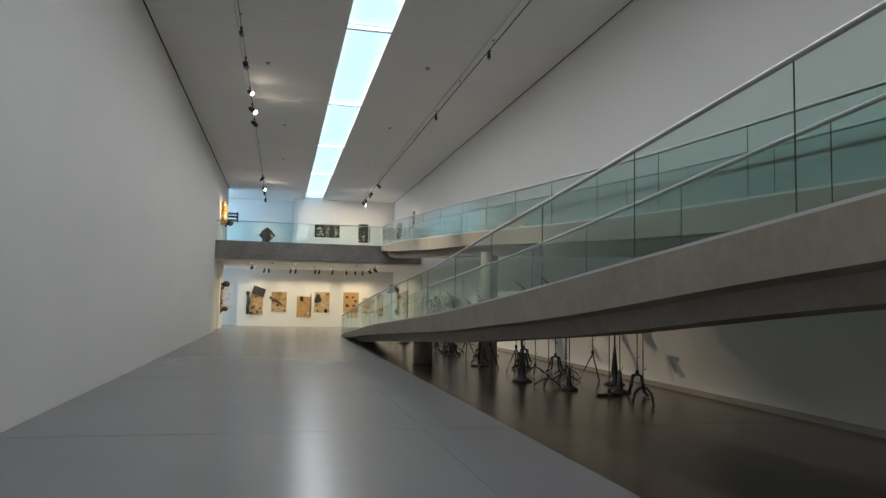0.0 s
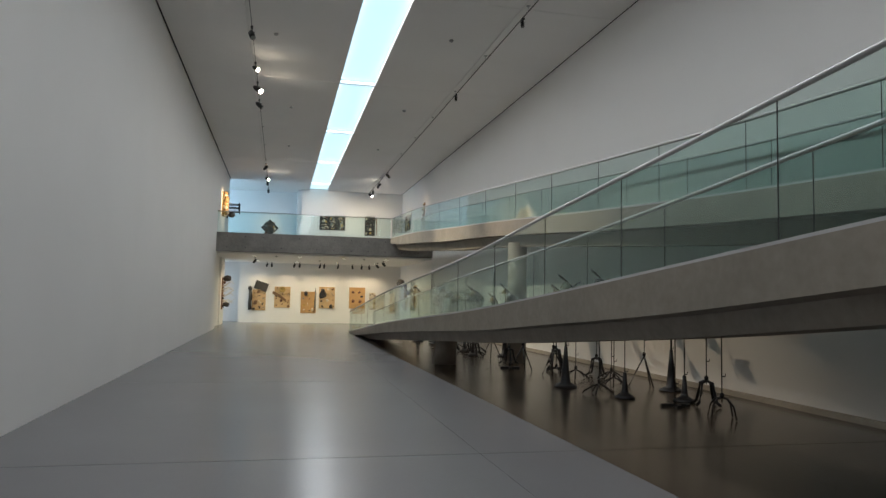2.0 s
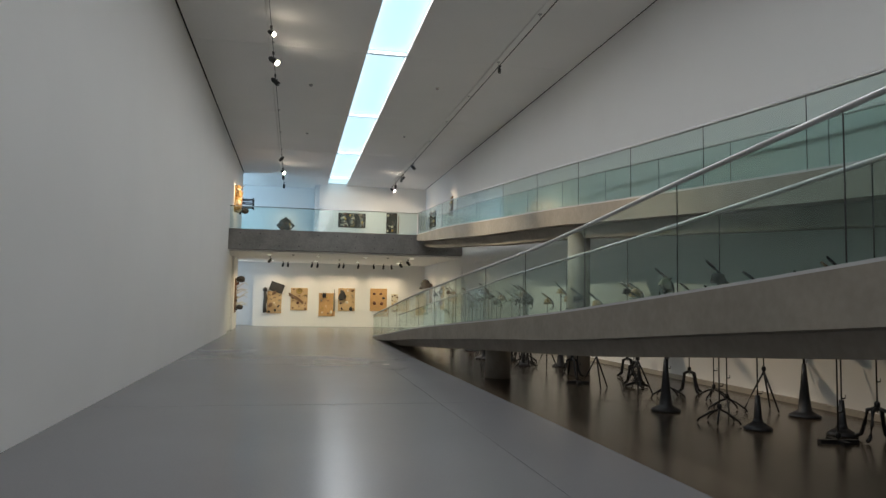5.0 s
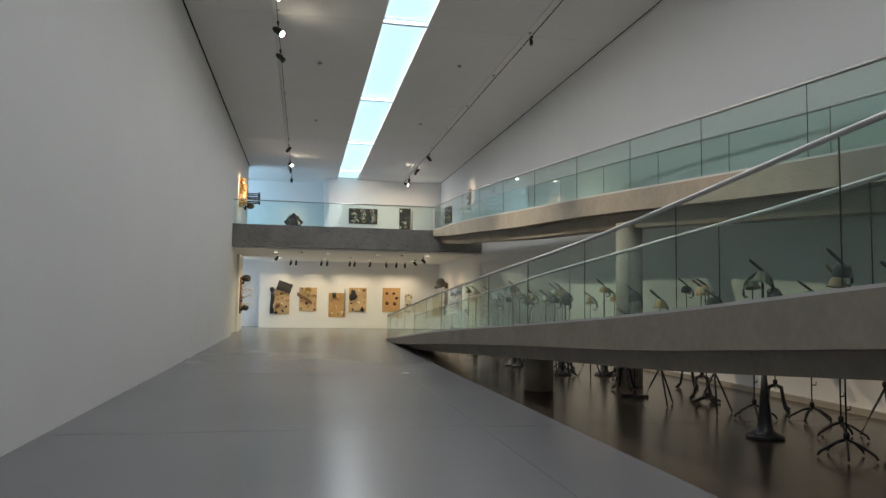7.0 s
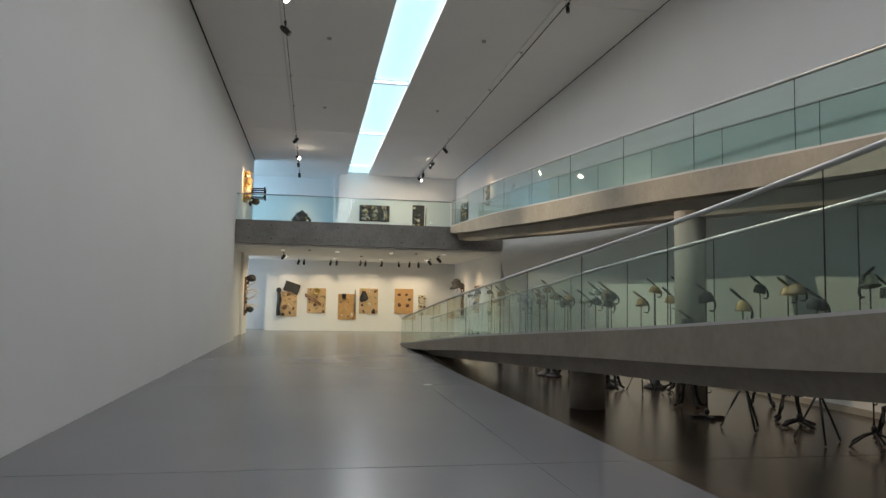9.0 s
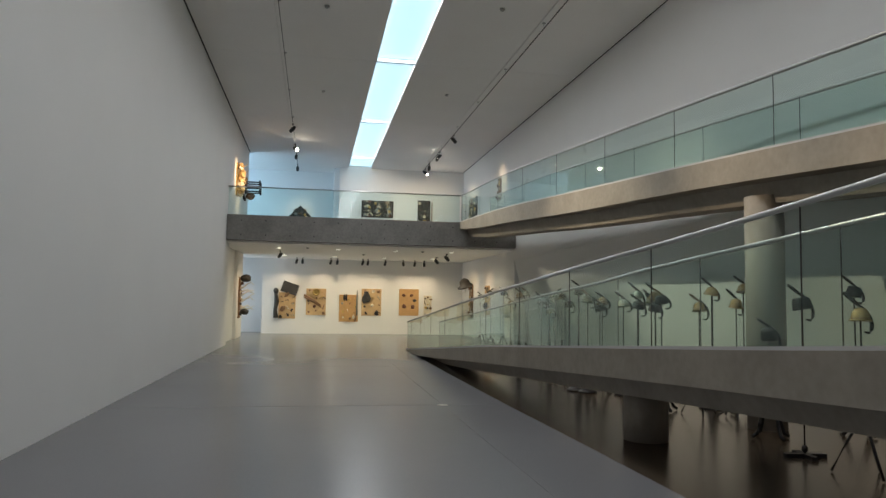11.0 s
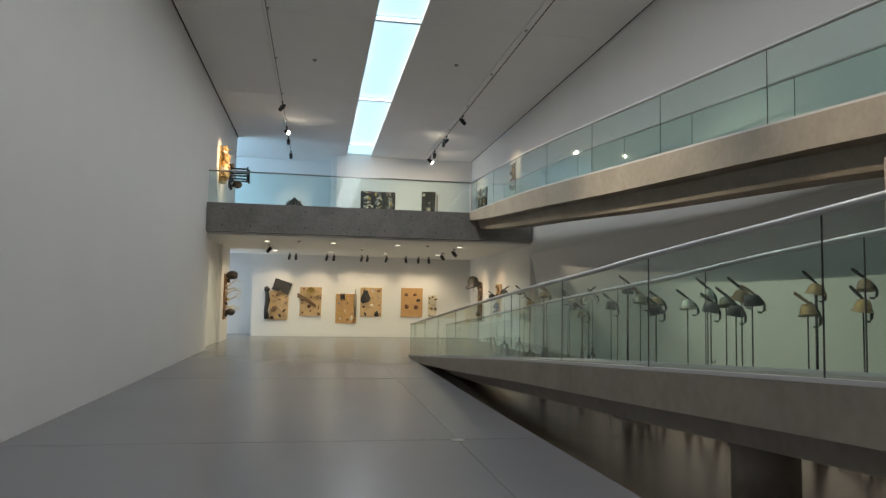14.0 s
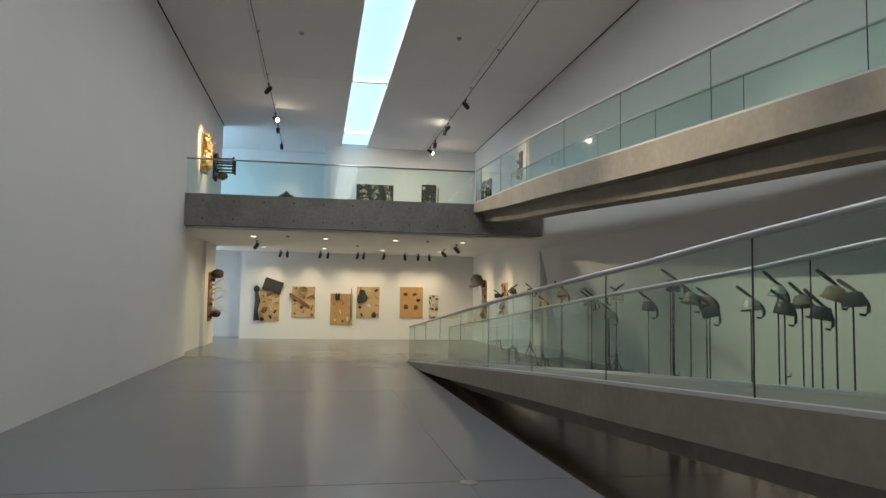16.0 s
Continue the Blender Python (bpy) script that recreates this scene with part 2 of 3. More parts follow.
# dark strips fill the wall gaps; their colour stands for the shade there
bm = bmesh.new()
box(bm, (LEFT + 0.002, FRONT, HALL_TOP + 0.015), (LEFT + 0.048, 41.6, HALL_TOP + 0.1))
box(bm, (RIGHT - 0.048, FRONT, HALL_TOP + 0.015), (RIGHT - 0.002, BACK - 0.05, HALL_TOP + 0.1))
setting("trim", bm, DARK_GAP, "dark strip for the shade in the ceiling gap", "trim")
# unseen slab over the ceiling, coloured dark so the gaps look shaded
bm = bmesh.new()
box(bm, (SIDE - 0.3, FRONT - 0.3, HALL_TOP + 0.3), (9.0, RECESS_Y + 0.3, HALL_TOP + 0.5))
setting("roof", bm, DARK_GAP, "unseen roof slab, coloured dark for the shaded ceiling gaps", "roof")
for i, (y0, y1) in enumerate(zip(JOINTS, JOINTS[1:])):
    sky = thing("skylight_panel", "glowing frosted glass skylight panel in the ceiling", "skylight", "skylight strip")
    bm = bmesh.new()
    box(bm, (SKY0 + 0.004, y0 + 0.05, HALL_TOP + 0.1), (SKY1 - 0.004, min(y1, BACK) - 0.05, HALL_TOP + 0.12))
    part("pane", bm, SKYGLASS, sky)
    bm = bmesh.new()
    box(bm, (SKY0 + 0.003, y0 - 0.05, HALL_TOP - 0.02), (SKY1 - 0.003, y0 + 0.05, HALL_TOP + 0.16))
    part("crossbar", bm, BAR, sky)

# mezzanine: concrete edge beam, deck and the gallery ceiling beneath it
bm = bmesh.new()
box(bm, (LEFT, SLAB_Y, SLAB_LOW), (7.66, SLAB_Y + 0.35, SLAB_TOP))
beam = setting("mezzanine_beam", bm, BEAM, "grey cast concrete edge beam with tie holes", "beam")
for row in (SLAB_TOP - 0.2, SLAB_LOW + 0.2):
    for i in range(12):
        bm = bmesh.new()
        lathe(bm, ((0.022, 0), (0.022, 0.006)), 8, pose(LEFT + 0.5 + i * 0.86, SLAB_Y - 0.001, row, 90))
        part("tie_hole", bm, DARK_GAP, beam)
bm = bmesh.new()
box(bm, (SIDE, SLAB_Y + 0.35, SLAB_LOW + 0.3), (RIGHT, RECESS_Y, SLAB_TOP - 0.04))
setting("mezzanine_floor", bm, FLOOR, "grey concrete mezzanine floor", "floor")
bm = bmesh.new()
box(bm, (SIDE, SLAB_Y + 0.352, GALLERY_TOP), (RIGHT, BACK, SLAB_LOW + 0.2))
setting("ceiling_gallery", bm, CEILING, "low white plaster gallery ceiling", "ceiling")

# ---- ramps ----
LOW_X = [(33.1, 3.33), (26, 3.28), (20, 3.3), (17, 3.38), (14.9, 3.48), (12.7, 3.57), (10.5, 3.69), (6, 3.86), (3.4, 3.91), (-4, 3.93)]
LOW_Z = [(33.1, 0.0), (27, 0.44), (21.3, 0.86), (17.2, 1.12), (12, 1.45), (8, 1.78), (3.6, 2.17), (-4, 2.78)]
LOW_T = [(33.1, 0.03), (30.5, 0.17), (26, 0.25), (22, 0.29), (17, 0.32), (14, 0.34), (11, 0.39), (8, 0.42), (4.9, 0.46), (1.3, 0.42), (-4, 0.42)]
UP_X = [(34.2, 5.45), (28, 5.52), (22.6, 5.72), (18, 6.02), (13, 6.2), (7, 6.3), (-4, 6.3)]
UP_Z = [(34.2, 4.72), (28, 4.48), (22.6, 4.17), (18, 3.94), (13, 3.62), (7, 3.27), (-4, 2.83)]
UP_T = [(34.2, 0.26), (30, 0.42), (24, 0.45), (18, 0.4), (10, 0.4), (-4, 0.42)]
WIDE = 1.22
# height of the handrails above the ramps
OUTER_H = [(33, 0.98), (19, 1.0), (17, 1.03), (12.7, 1.08), (10.5, 1.14), (8, 1.2), (4, 1.21), (-4, 1.22)]
INNER_H = [(33, 0.98), (19, 1.0), (17, 1.06), (12, 1.12), (-4, 1.13)]
UPPER_H = [(34, 1.02), (-4, 1.02)]
UPPER_INNER_H = [(34, 0.98), (-4, 0.97)]


def ramp(name, label, xs, zs, ts, y0, y1, drop, inset):
    bm = bmesh.new()
    n, last = 60, None
    for i in range(n + 1):
        y = y0 + (y1 - y0) * i / n
        x, z, t = knots(xs, y), knots(zs, y), knots(ts, y)
        d = drop * min(1, t / 0.3)
        low = z - t - d
        prof = [(x, z), (x, z - t), (x + inset, z - t - 0.01), (x + inset + 0.08, low), (x + WIDE - inset - 0.08, low), (x + WIDE - inset, z - t - 0.01), (x + WIDE, z - t), (x + WIDE, z)]
        row = [bm.verts.new((a, y, max(b, 0.004 if name == "ramp_lower" else -9))) for a, b in prof]
        if last:
            for k in range(8):
                bm.faces.new((last[k], last[(k + 1) % 8], row[(k + 1) % 8], row[k]))
        else:
            bm.faces.new(row)
        last = row
    bm.faces.new(last[::-1])
    ob = setting(name, bm, CONCRETE, label, "ramp")
    for side in (0, 1):
        bm, last = bmesh.new(), None
        for i in range(n + 1):
            y = y0 + (y1 - y0) * i / n
            x = knots(xs, y) + (0.004 if side == 0 else WIDE - 0.094)
            z = knots(zs, y)
            row = [bm.verts.new(p) for p in ((x, y, z + 0.001), (x + 0.09, y, z + 0.001), (x + 0.09, y, z + 0.03), (x, y, z + 0.03))]
            if last:
                for k in range(4):
                    bm.faces.new((last[k], last[(k + 1) % 4], row[(k + 1) % 4], row[k]))
            else:
                bm.faces.new(row)
            last = row
        bm.faces.new(last[::-1])
        part("edge_strip", bm, CURB, ob, "pale stone edge strip")
    return ob


ramp("ramp_lower", "curved concrete ramp rising from the floor", LOW_X, LOW_Z, LOW_T, 33.1, -4.0, 0.23, 0.3)
ramp("ramp_upper", "curved concrete ramp rising to the mezzanine", UP_X, UP_Z, UP_T, 34.19, -4.0, 0.3, 0.3)
bm = bmesh.new()
box(bm, (4.1, FRONT, 2.2), (RIGHT, -4.0, 2.85))
setting("ramp_landing", bm, CONCRETE, "concrete landing between the two ramps", "landing")


def balustrade(label, xs, zs, offset, joints, heights):
    ob = thing("glass_balustrade", label, "balustrade", "ramp balustrades")
    for y0, y1 in zip(joints, joints[1:]):
        bm, last = bmesh.new(), None
        for i in range(5):
            y = y0 - 0.008 + (y1 - y0 + 0.016) * i / 4
            x, z = knots(xs, y) + offset, knots(zs, y)
            top = z + knots(heights, y) - 0.02
            row = [bm.verts.new(p) for p in ((x - 0.007, y, z + 0.032), (x + 0.007, y, z + 0.032), (x + 0.007, y, top), (x - 0.007, y, top))]
            if last:
                for k in range(4):
                    bm.faces.new((last[k], last[(k + 1) % 4], row[(k + 1) % 4], row[k]))
            else:
                bm.faces.new(row)
            last = row
        bm.faces.new(last[::-1])
        pane = part("pane", bm, GLASS, ob)
        pane.visible_shadow = False
    for y in joints:
        x, z = knots(xs, y) + offset, knots(zs, y)
        bm = bmesh.new()
        box(bm, (x - 0.0085, y - 0.004, z + 0.03), (x + 0.0005, y + 0.004, z + knots(heights, y)))
        part("joint_bar", bm, BLACK, ob, "thin dark joint bar")
    bm = bmesh.new()
    ys = [joints[0] + (joints[-1] - joints[0]) * i / 60 for i in range(61)]
    tube(bm, [(knots(xs, y) + offset, y, knots(zs, y) + knots(heights, y)) for y in ys], 0.026, 10)
    part("handrail", bm, STEEL, ob, "round brushed steel handrail")
    return ob


LOW_JOINTS = [32.9, 31.9, 29.8, 27.7, 25.5, 23.4, 21.25, 19.1, 16.99, 14.87, 12.69, 10.52, 8.3, 6.05, 3.43, 1.0, -1.4, -4.0]
UP_JOINTS = [34.1, 33.4, 31.2, 28.9, 26.5, 24.0, 21.45, 18.95, 16.5, 14.1, 11.7, 9.4, 7.1, 4.8, 2.5, 0.2, -2.0, -4.0]
balustrade("green tinted glass balustrade with steel handrail on the lower ramp", LOW_X, LOW_Z, 0.05, LOW_JOINTS, OUTER_H)
balustrade("green tinted glass balustrade with steel handrail on the lower ramp", LOW_X, LOW_Z, WIDE - 0.05, [min(32.9, y + 0.9) for y in LOW_JOINTS[:-1]], INNER_H)
balustrade("green tinted glass balustrade with steel handrail on the upper ramp", UP_X, UP_Z, 0.05, UP_JOINTS, UPPER_H)
balustrade("green tinted glass balustrade with steel handrail on the upper ramp", UP_X, UP_Z, WIDE - 0.05, [y + 0.9 if y < 33 else y for y in UP_JOINTS[:-1]], UPPER_INNER_H)

# mezzanine balustrade
ob = thing("glass_balustrade", "clear glass balustrade with slim steel rail on the mezzanine", "balustrade", "ramp balustrades")
edges = [LEFT + 0.02 + i * 1.06 for i in range(9)]
for x0, x1 in zip(edges, edges[1:]):
    bm = bmesh.new()
    box(bm, (x0 + 0.005, SLAB_Y + 0.05, SLAB_TOP + 0.003), (x1 - 0.005, SLAB_Y + 0.064, SLAB_TOP + 1.0))
    part("pane", bm, GLASS, ob).visible_shadow = False
bm = bmesh.new()
tube(bm, [(LEFT + 0.01, SLAB_Y + 0.057, SLAB_TOP + 1.02), (5.5, SLAB_Y + 0.057, SLAB_TOP + 1.02)], 0.024, 10)
part("handrail", bm, STEEL, ob, "round brushed steel handrail")


def column(x, y, top, r):
    ob = thing("column", "round smooth concrete column carrying a ramp", "column", "ramp columns", pose(x, y, 0))
    bm = bmesh.new()
    lathe(bm, ((r, 0), (r, top)), 32)
    part("shaft", bm, CONCRETE, ob)


column(4.32, 16.62, knots(LOW_Z, 16.62) - 0.4, 0.28)
column(6.45, 17.2, knots(UP_Z, 17.2) - 0.6, 0.265)

# ---- track lighting ----
def track(x, y0, y1):
    ob = thing("lighting_track", "slim grey lighting track under the ceiling", "lighting track", "lighting tracks", pose(x, y0, HALL_TOP))
    bm = bmesh.new()
    box(bm, (-0.008, 0, -0.15), (0.008, y1 - y0, -0.125))
    part("rail", bm, RAIL, ob)
    for i in range(int((y1 - y0) / 3.5) + 1):
        bm = bmesh.new()
        tube(bm, [(0, 0.1 + i * 3.5, 0), (0, 0.1 + i * 3.5, -0.125)], 0.006, 6)
        part("hanger", bm, GREY, ob)
        bm = bmesh.new()
        lathe(bm, ((0.035, -0.02), (0.05, 0)), 12, pose(0, 0.1 + i * 3.5, 0))
        part("ceiling_rose", bm, GREY, ob)


track(-0.88, -4.0, 43.5)
track(5.4, -4.0, 43.5)


def spotlight(top, aim, lit, group, size=1.0, watts=0, degrees=40, colour=CREAM):
    """A black cylindrical spotlight hanging at top and turned to aim."""
    ob = thing("track_spotlight", "black cylindrical track spotlight, " + ("lit" if lit else "lens unlit"), "spotlight", group, pose(*top))
    bm = bmesh.new()
    box(bm, (-0.03, -0.07, -0.04), (0.03, 0.07, 0))
    part("adapter", bm, BLACK, ob)
    bm = bmesh.new()
    tube(bm, [(0, 0, -0.04), (0, 0, -0.13 * size)], 0.012, 8)
    box(bm, (-0.075 * size, -0.012, -0.15 * size), (0.075 * size, 0.012, -0.13 * size))
    part("yoke", bm, BLACK, ob)
    head = Vector((0, 0, -0.2 * size))
    turn = (Vector(aim) - Vector(top)).to_track_quat("-Z", "Y").to_matrix().to_4x4()
    bm = bmesh.new()
    r, l = 0.07 * size, 0.14 * size
    lathe(bm, ((r, -l), (r * 1.02, -l * 0.4), (r, l * 0.5), (r * 0.7, l * 0.8), (r * 0.5, l)), 16, Matrix.Translation(head) @ turn)
    body = part("lamp_head", bm, BLACK, ob)
    bm = bmesh.new()
    lathe(bm, ((r * 0.85, -l - 0.012), (r * 0.88, -l - 0.002)), 16, Matrix.Translation(head) @ turn)
    part("lens", bm, LENS if lit else TIN, body, "glowing lens" if lit else "dark lens")
    # lamp light is added wherever watts is set, even behind an unlit lens
    if watts:
        d = (Vector(aim) - Vector(top)).normalized()
        spot_lamp(Vector(top) + head + d * (l + 0.05), aim, watts, degrees, colour)


HALL = "hall track spotlights"
LT, RT, TZ = -0.88, 5.4, HALL_TOP - 0.15
spotlight((LT, 14.1, TZ), (2, 8, 0), False, HALL, 0.7)
spotlight((LT, 16.3, TZ), (2, 10, 0), False, HALL)
spotlight((LT, 19.1, TZ), (8.2, 11.5, 0.9), True, HALL, 0.8, 1900, 27, (1.0, 0.78, 0.52))
spotlight((LT, 21.0, TZ), (8.2, 15.8, 0.9), True, HALL, 1.1, 1900, 28, (1.0, 0.8, 0.55))
spotlight((LT, 23.0, TZ), (8.0, 22.0, 0.9), False, HALL, 1, 2500, 48, (1.0, 0.86, 0.64))
spotlight((LT, 35.1, TZ), (LEFT, 36.8, 6.4), False, HALL, 1, 1100, 36, WARM)
spotlight((LT, 38.65, TZ), (8.0, 27.0, 1.0), True, HALL, 1, 2600, 40, (1.0, 0.86, 0.62))
spotlight((LT, 40.4, TZ), (-0.8, RECESS_Y, 6.1), False, HALL)
spotlight((LT, 43.3, TZ), (-0.8, RECESS_Y, 6.1), False, HALL, 1, 120, 40, CREAM)
# the next two are small hanging track fixtures, drawn with the spotlight's shape
spotlight((RT, 14.0, TZ), (5.4, 13.0, 0), False, HALL, 0.6)
spotlight((RT, 20.5, TZ), (5.4, 19.0, 0), False, HALL, 0.6)
spotlight((RT, 35.4, TZ), (RIGHT, 36.6, 6.5), False, HALL, 1, 300, 45, WARM)
spotlight((RT, 38.6, TZ), (3.1, BACK, 6.4), True, HALL, 1, 520, 50, CREAM)
spotlight((RT, 39.2, TZ), (5.6, BACK, 6.4), False, HALL, 1, 420, 50, CREAM)
spotlight((RT, 41.5, TZ), (5.6, BACK, 6.4), False, HALL)
spotlight((RT, 42.8, TZ), (RIGHT, 42.0, 6.6), True, HALL, 1, 260, 45, WARM)

GAL = "gallery spotlights"
for x, aim, w in ((-0.78, -1.5, 1), (-0.5, -0.6, 0), (0.86, 0.2, 1), (1.18, 0.9, 0), (2.42, 1.8, 1), (2.68, 2.4, 0), (3.54, 2.98, 1), (4.44, 4.9, 1), (5.02, 4.9, 0), (5.5, 5.88, 1)):
    spotlight((x, 43.2, GALLERY_TOP), (aim, BACK, 1.6), False, GAL, 0.85, 75 * w, 90, (1.0, 0.8, 0.53))
spotlight((-1.35, 38.4, GALLERY_TOP), (LEFT, 40.4, 1.8), False, GAL, 0.95, 170, 65, WARM)
spotlight((5.6, 40.2, GALLERY_TOP), (RIGHT, 41.8, 1.8), False, GAL, 0.95, 170, 65, WARM)
spotlight((5.62, 37.7, GALLERY_TOP), (RIGHT, 38.6, 1.8), False, GAL, 0.95, 170, 65, WARM)
for y in (36.8, 41.6):
    for i in range(4):
        x = -1.33 + i * 2.33
        d = thing("downlight", "small round recessed ceiling downlight, lit", "downlight", "gallery downlights", pose(x, y, GALLERY_TOP))
        bm = bmesh.new()
        lathe(bm, ((0.1, -0.006), (0.125, -0.004), (0.125, 0.002)), 20)
        part("trim_ring", bm, GREY, d)
        bm = bmesh.new()
        lathe(bm, ((0.092, -0.011), (0.092, -0.0065)), 20)
        part("lens", bm, DOWN, d, "glowing lens")
        spot_lamp((x, y, GALLERY_TOP - 0.05), (x, y, 0), 205, 165, (1.0, 0.92, 0.63), 1.0, 0.1)

# ---- artworks ----
SHINY = (BONE, BRASS, TIN, BONE, RUST, SOOT, BONE, TIN)
SCRAPS = (WOOD, SOOT, BONE, BRASS, TIN, RUST, SOOT, WOOD)


def scrap(kind, rng, size, y0):
    """One found object, standing off the board towards -y; its own centre at the origin."""
    bm = bmesh.new()
    if kind == 0:
        a = rng.uniform(0, 6.28)
        d = Vector((math.cos(a), 0, math.sin(a))) * size
        side = Vector((-d.z, 0, d.x)) * rng.uniform(-0.25, 0.25)
        tube(bm, [(-d.x, y0 - 0.04, -d.z), (side.x, y0 - 0.06, side.z), (d.x, y0 - 0.04, d.z)], [size * 0.13, size * 0.16, size * 0.09], 8)
    elif kind == 1:
        lump(bm, scaled(0, y0 - size * 0.35, 0, size * 0.6, size * 0.4, size * rng.uniform(0.5, 0.95), 0, rng.uniform(0, 90), 0), rng.randrange(99), 0.45)
    elif kind == 2:
        lathe(bm, ((size * 0.25, 0), (size * 0.5, size * 0.2), (size * 0.6, size * 0.45), (size * 0.52, size * 0.45), (size * 0.4, size * 0.22)), 14, pose(0, y0, 0, 90 + rng.uniform(-25, 25), rng.uniform(-20, 20), 0))
    elif kind == 3:
        box(bm, (-size * 0.6, -0.05, -size * 0.3), (size * 0.6, 0, size * 0.3), pose(0, y0 - 0.002, 0, 0, rng.uniform(-70, 70), 0))
        bmesh.ops.bevel(bm, geom=bm.edges[:], offset=size * 0.05, segments=1, affect="EDGES")
    else:
        pts = [(size * 0.6 * math.cos(a), y0 - 0.05, size * 0.6 * math.sin(a)) for a in [0.4 * k for k in range(9)]]
        tube(bm, pts, [size * (0.16 - 0.012 * k) for k in range(9)], 8)
    return bm


def assemblage(label, m, w, h, board, seed, count, big=0.2, tilt=0, scraps=SCRAPS):
    """A wall piece of found objects fixed to a board; local x runs along the wall, z up, -y out into the room."""
    rng = random.Random(seed)
    ob = thing("assemblage_artwork", label, "artwork", "wall artworks", m)
    if board is not None:
        bm = bmesh.new()
        box(bm, (-w / 2, -0.045, -h / 2), (w / 2, 0.0, h / 2), pose(0, 0, 0, 0, tilt, 0))
        bmesh.ops.bevel(bm, geom=bm.edges[:], offset=0.006, segments=1, affect="EDGES")
        part("board", bm, board, ob)
    cells = [(i, j) for i in range(3) for j in range(4)]
    rng.shuffle(cells)
    for k in range(count):
        i, j = cells[k % 12]
        x = (i - 1 + rng.uniform(-0.25, 0.25)) * w * 0.32
        z = (j - 1.5 + rng.uniform(-0.25, 0.25)) * h * 0.25
        size = rng.uniform(0.07, 0.14) if k > 1 else big * rng.uniform(0.7, 1.0)
        piece = part("found_object", scrap(rng.randrange(5), rng, size, -0.045 if board is not None else -0.02), scraps[rng.randrange(8)], ob)
        piece.location = (x, 0, z)
    return ob


def extra(ob, name, bm, mat, label=""):
    return part(name, bm, mat, ob, label)


F = BACK - 0.004
a = assemblage("plywood board with scraps, dark figure and tilted black panel", pose(-1.22, F, 1.4), 0.82, 1.3, PLY, 3, 20)
bm = bmesh.new()
box(bm, (-0.4, -0.1, -0.27), (0.4, -0.06, 0.27), pose(0.12, -0.02, 0.86, 0, 18, 0))
extra(a, "tilted_panel", bm, SOOT, "glossy black tilted panel")
bm = bmesh.new()
lump(bm, scaled(-0.55, -0.14, 0.72, 0.13, 0.13, 0.14), 2, 0.15)
tube(bm, [(-0.55, -0.12, 0.62), (-0.5, -0.13, 0.2), (-0.56, -0.12, -0.2), (-0.52, -0.13, -0.62)], [0.08, 0.12, 0.09, 0.13], 10)
extra(a, "dark_figure", bm, SOOT, "charred black upright form")
a = assemblage("plywood board with a bowl and crossed wooden sticks", pose(0.2, F, 1.6), 0.98, 1.32, PLY, 5, 13)
bm = bmesh.new()
lathe(bm, ((0.04, 0), (0.14, 0.08), (0.19, 0.2), (0.16, 0.2), (0.1, 0.1)), 16, pose(0, -0.05, 0.52, 100))
extra(a, "bowl", bm, BRASS, "round brass bowl")
for dz in (0, 0.09):
    bm = bmesh.new()
    tube(bm, [(-0.6, -0.12, 0.34 - dz), (-0.1, -0.1, 0.08 - dz), (0.25, -0.08, -0.18 - dz)], [0.05, 0.045, 0.03], 8)
    extra(a, "stick", bm, WOOD)
a = assemblage("plywood board with masks and a tall thin blade", pose(1.83, F, 1.3), 0.96, 1.36, PLY_DARK, 8, 14)
bm = bmesh.new()
tube(bm, [(0.42, -0.07, -0.35), (0.42, -0.07, 0.5), (0.42, -0.07, 0.92)], [0.045, 0.05, 0.02], 8)
extra(a, "blade", bm, TIN)
for dx in (-0.12, -0.22):
    bm = bmesh.new()
    lump(bm, scaled(dx, -0.1, 0.55, 0.055, 0.08, 0.17), 4)
    extra(a, "horn", bm, SOOT)
a = assemblage("plywood board with a black coat-like bundle and scraps", pose(2.98, F, 1.62), 1.0, 1.36, PLY, 13, 11)
bm = bmesh.new()
lump(bm, scaled(-0.26, -0.13, 0.2, 0.23, 0.12, 0.27), 7, 0.5)
tube(bm, [(-0.4, -0.1, 0.3), (-0.36, -0.13, 0.52), (-0.2, -0.13, 0.52), (-0.12, -0.1, 0.25)], 0.035, 8)
extra(a, "black_bundle", bm, SOOT, "black crumpled bundle")
bm = bmesh.new()
lump(bm, scaled(0.26, -0.1, -0.55, 0.1, 0.1, 0.13), 9, 0.4)
extra(a, "black_bundle", bm, SOOT)
a = assemblage("bare orange plywood board with small round carvings", pose(4.9, F, 1.64), 1.02, 1.36, PLY_DARK, 21, 0)
for x, z in ((-0.26, 0.36), (0.14, 0.36), (-0.24, -0.2), (0.2, -0.22), (0.3, 0.1)):
    bm = bmesh.new()
    lump(bm, scaled(x, -0.06, z, 0.1, 0.05, 0.11 if z < 0 else 0.07), int(50 * x), 0.4)
    extra(a, "carving", bm, RUST if x < 0.25 else SOOT)
a = assemblage("upright totem of pale carved scraps", pose(5.88, F, 1.45), 0.4, 1.1, BONE, 34, 12, 0.2)
# upper level
assemblage("dark crowded relief of metal scraps and bone", pose(3.18, F, 6.4), 1.64, 0.88, SOOT, 41, 64, 0.3, 0, SHINY)
a = assemblage("narrow dark panel with pale discs", pose(5.6, F, 6.32), 0.66, 1.24, SOOT, 44, 14, 0.16, 0, SHINY)
bm = bmesh.new()
tube(bm, [(0.42, -0.04, -0.6), (0.42, -0.04, 0.5)], 0.025, 8)
extra(a, "pole", bm, WOOD)
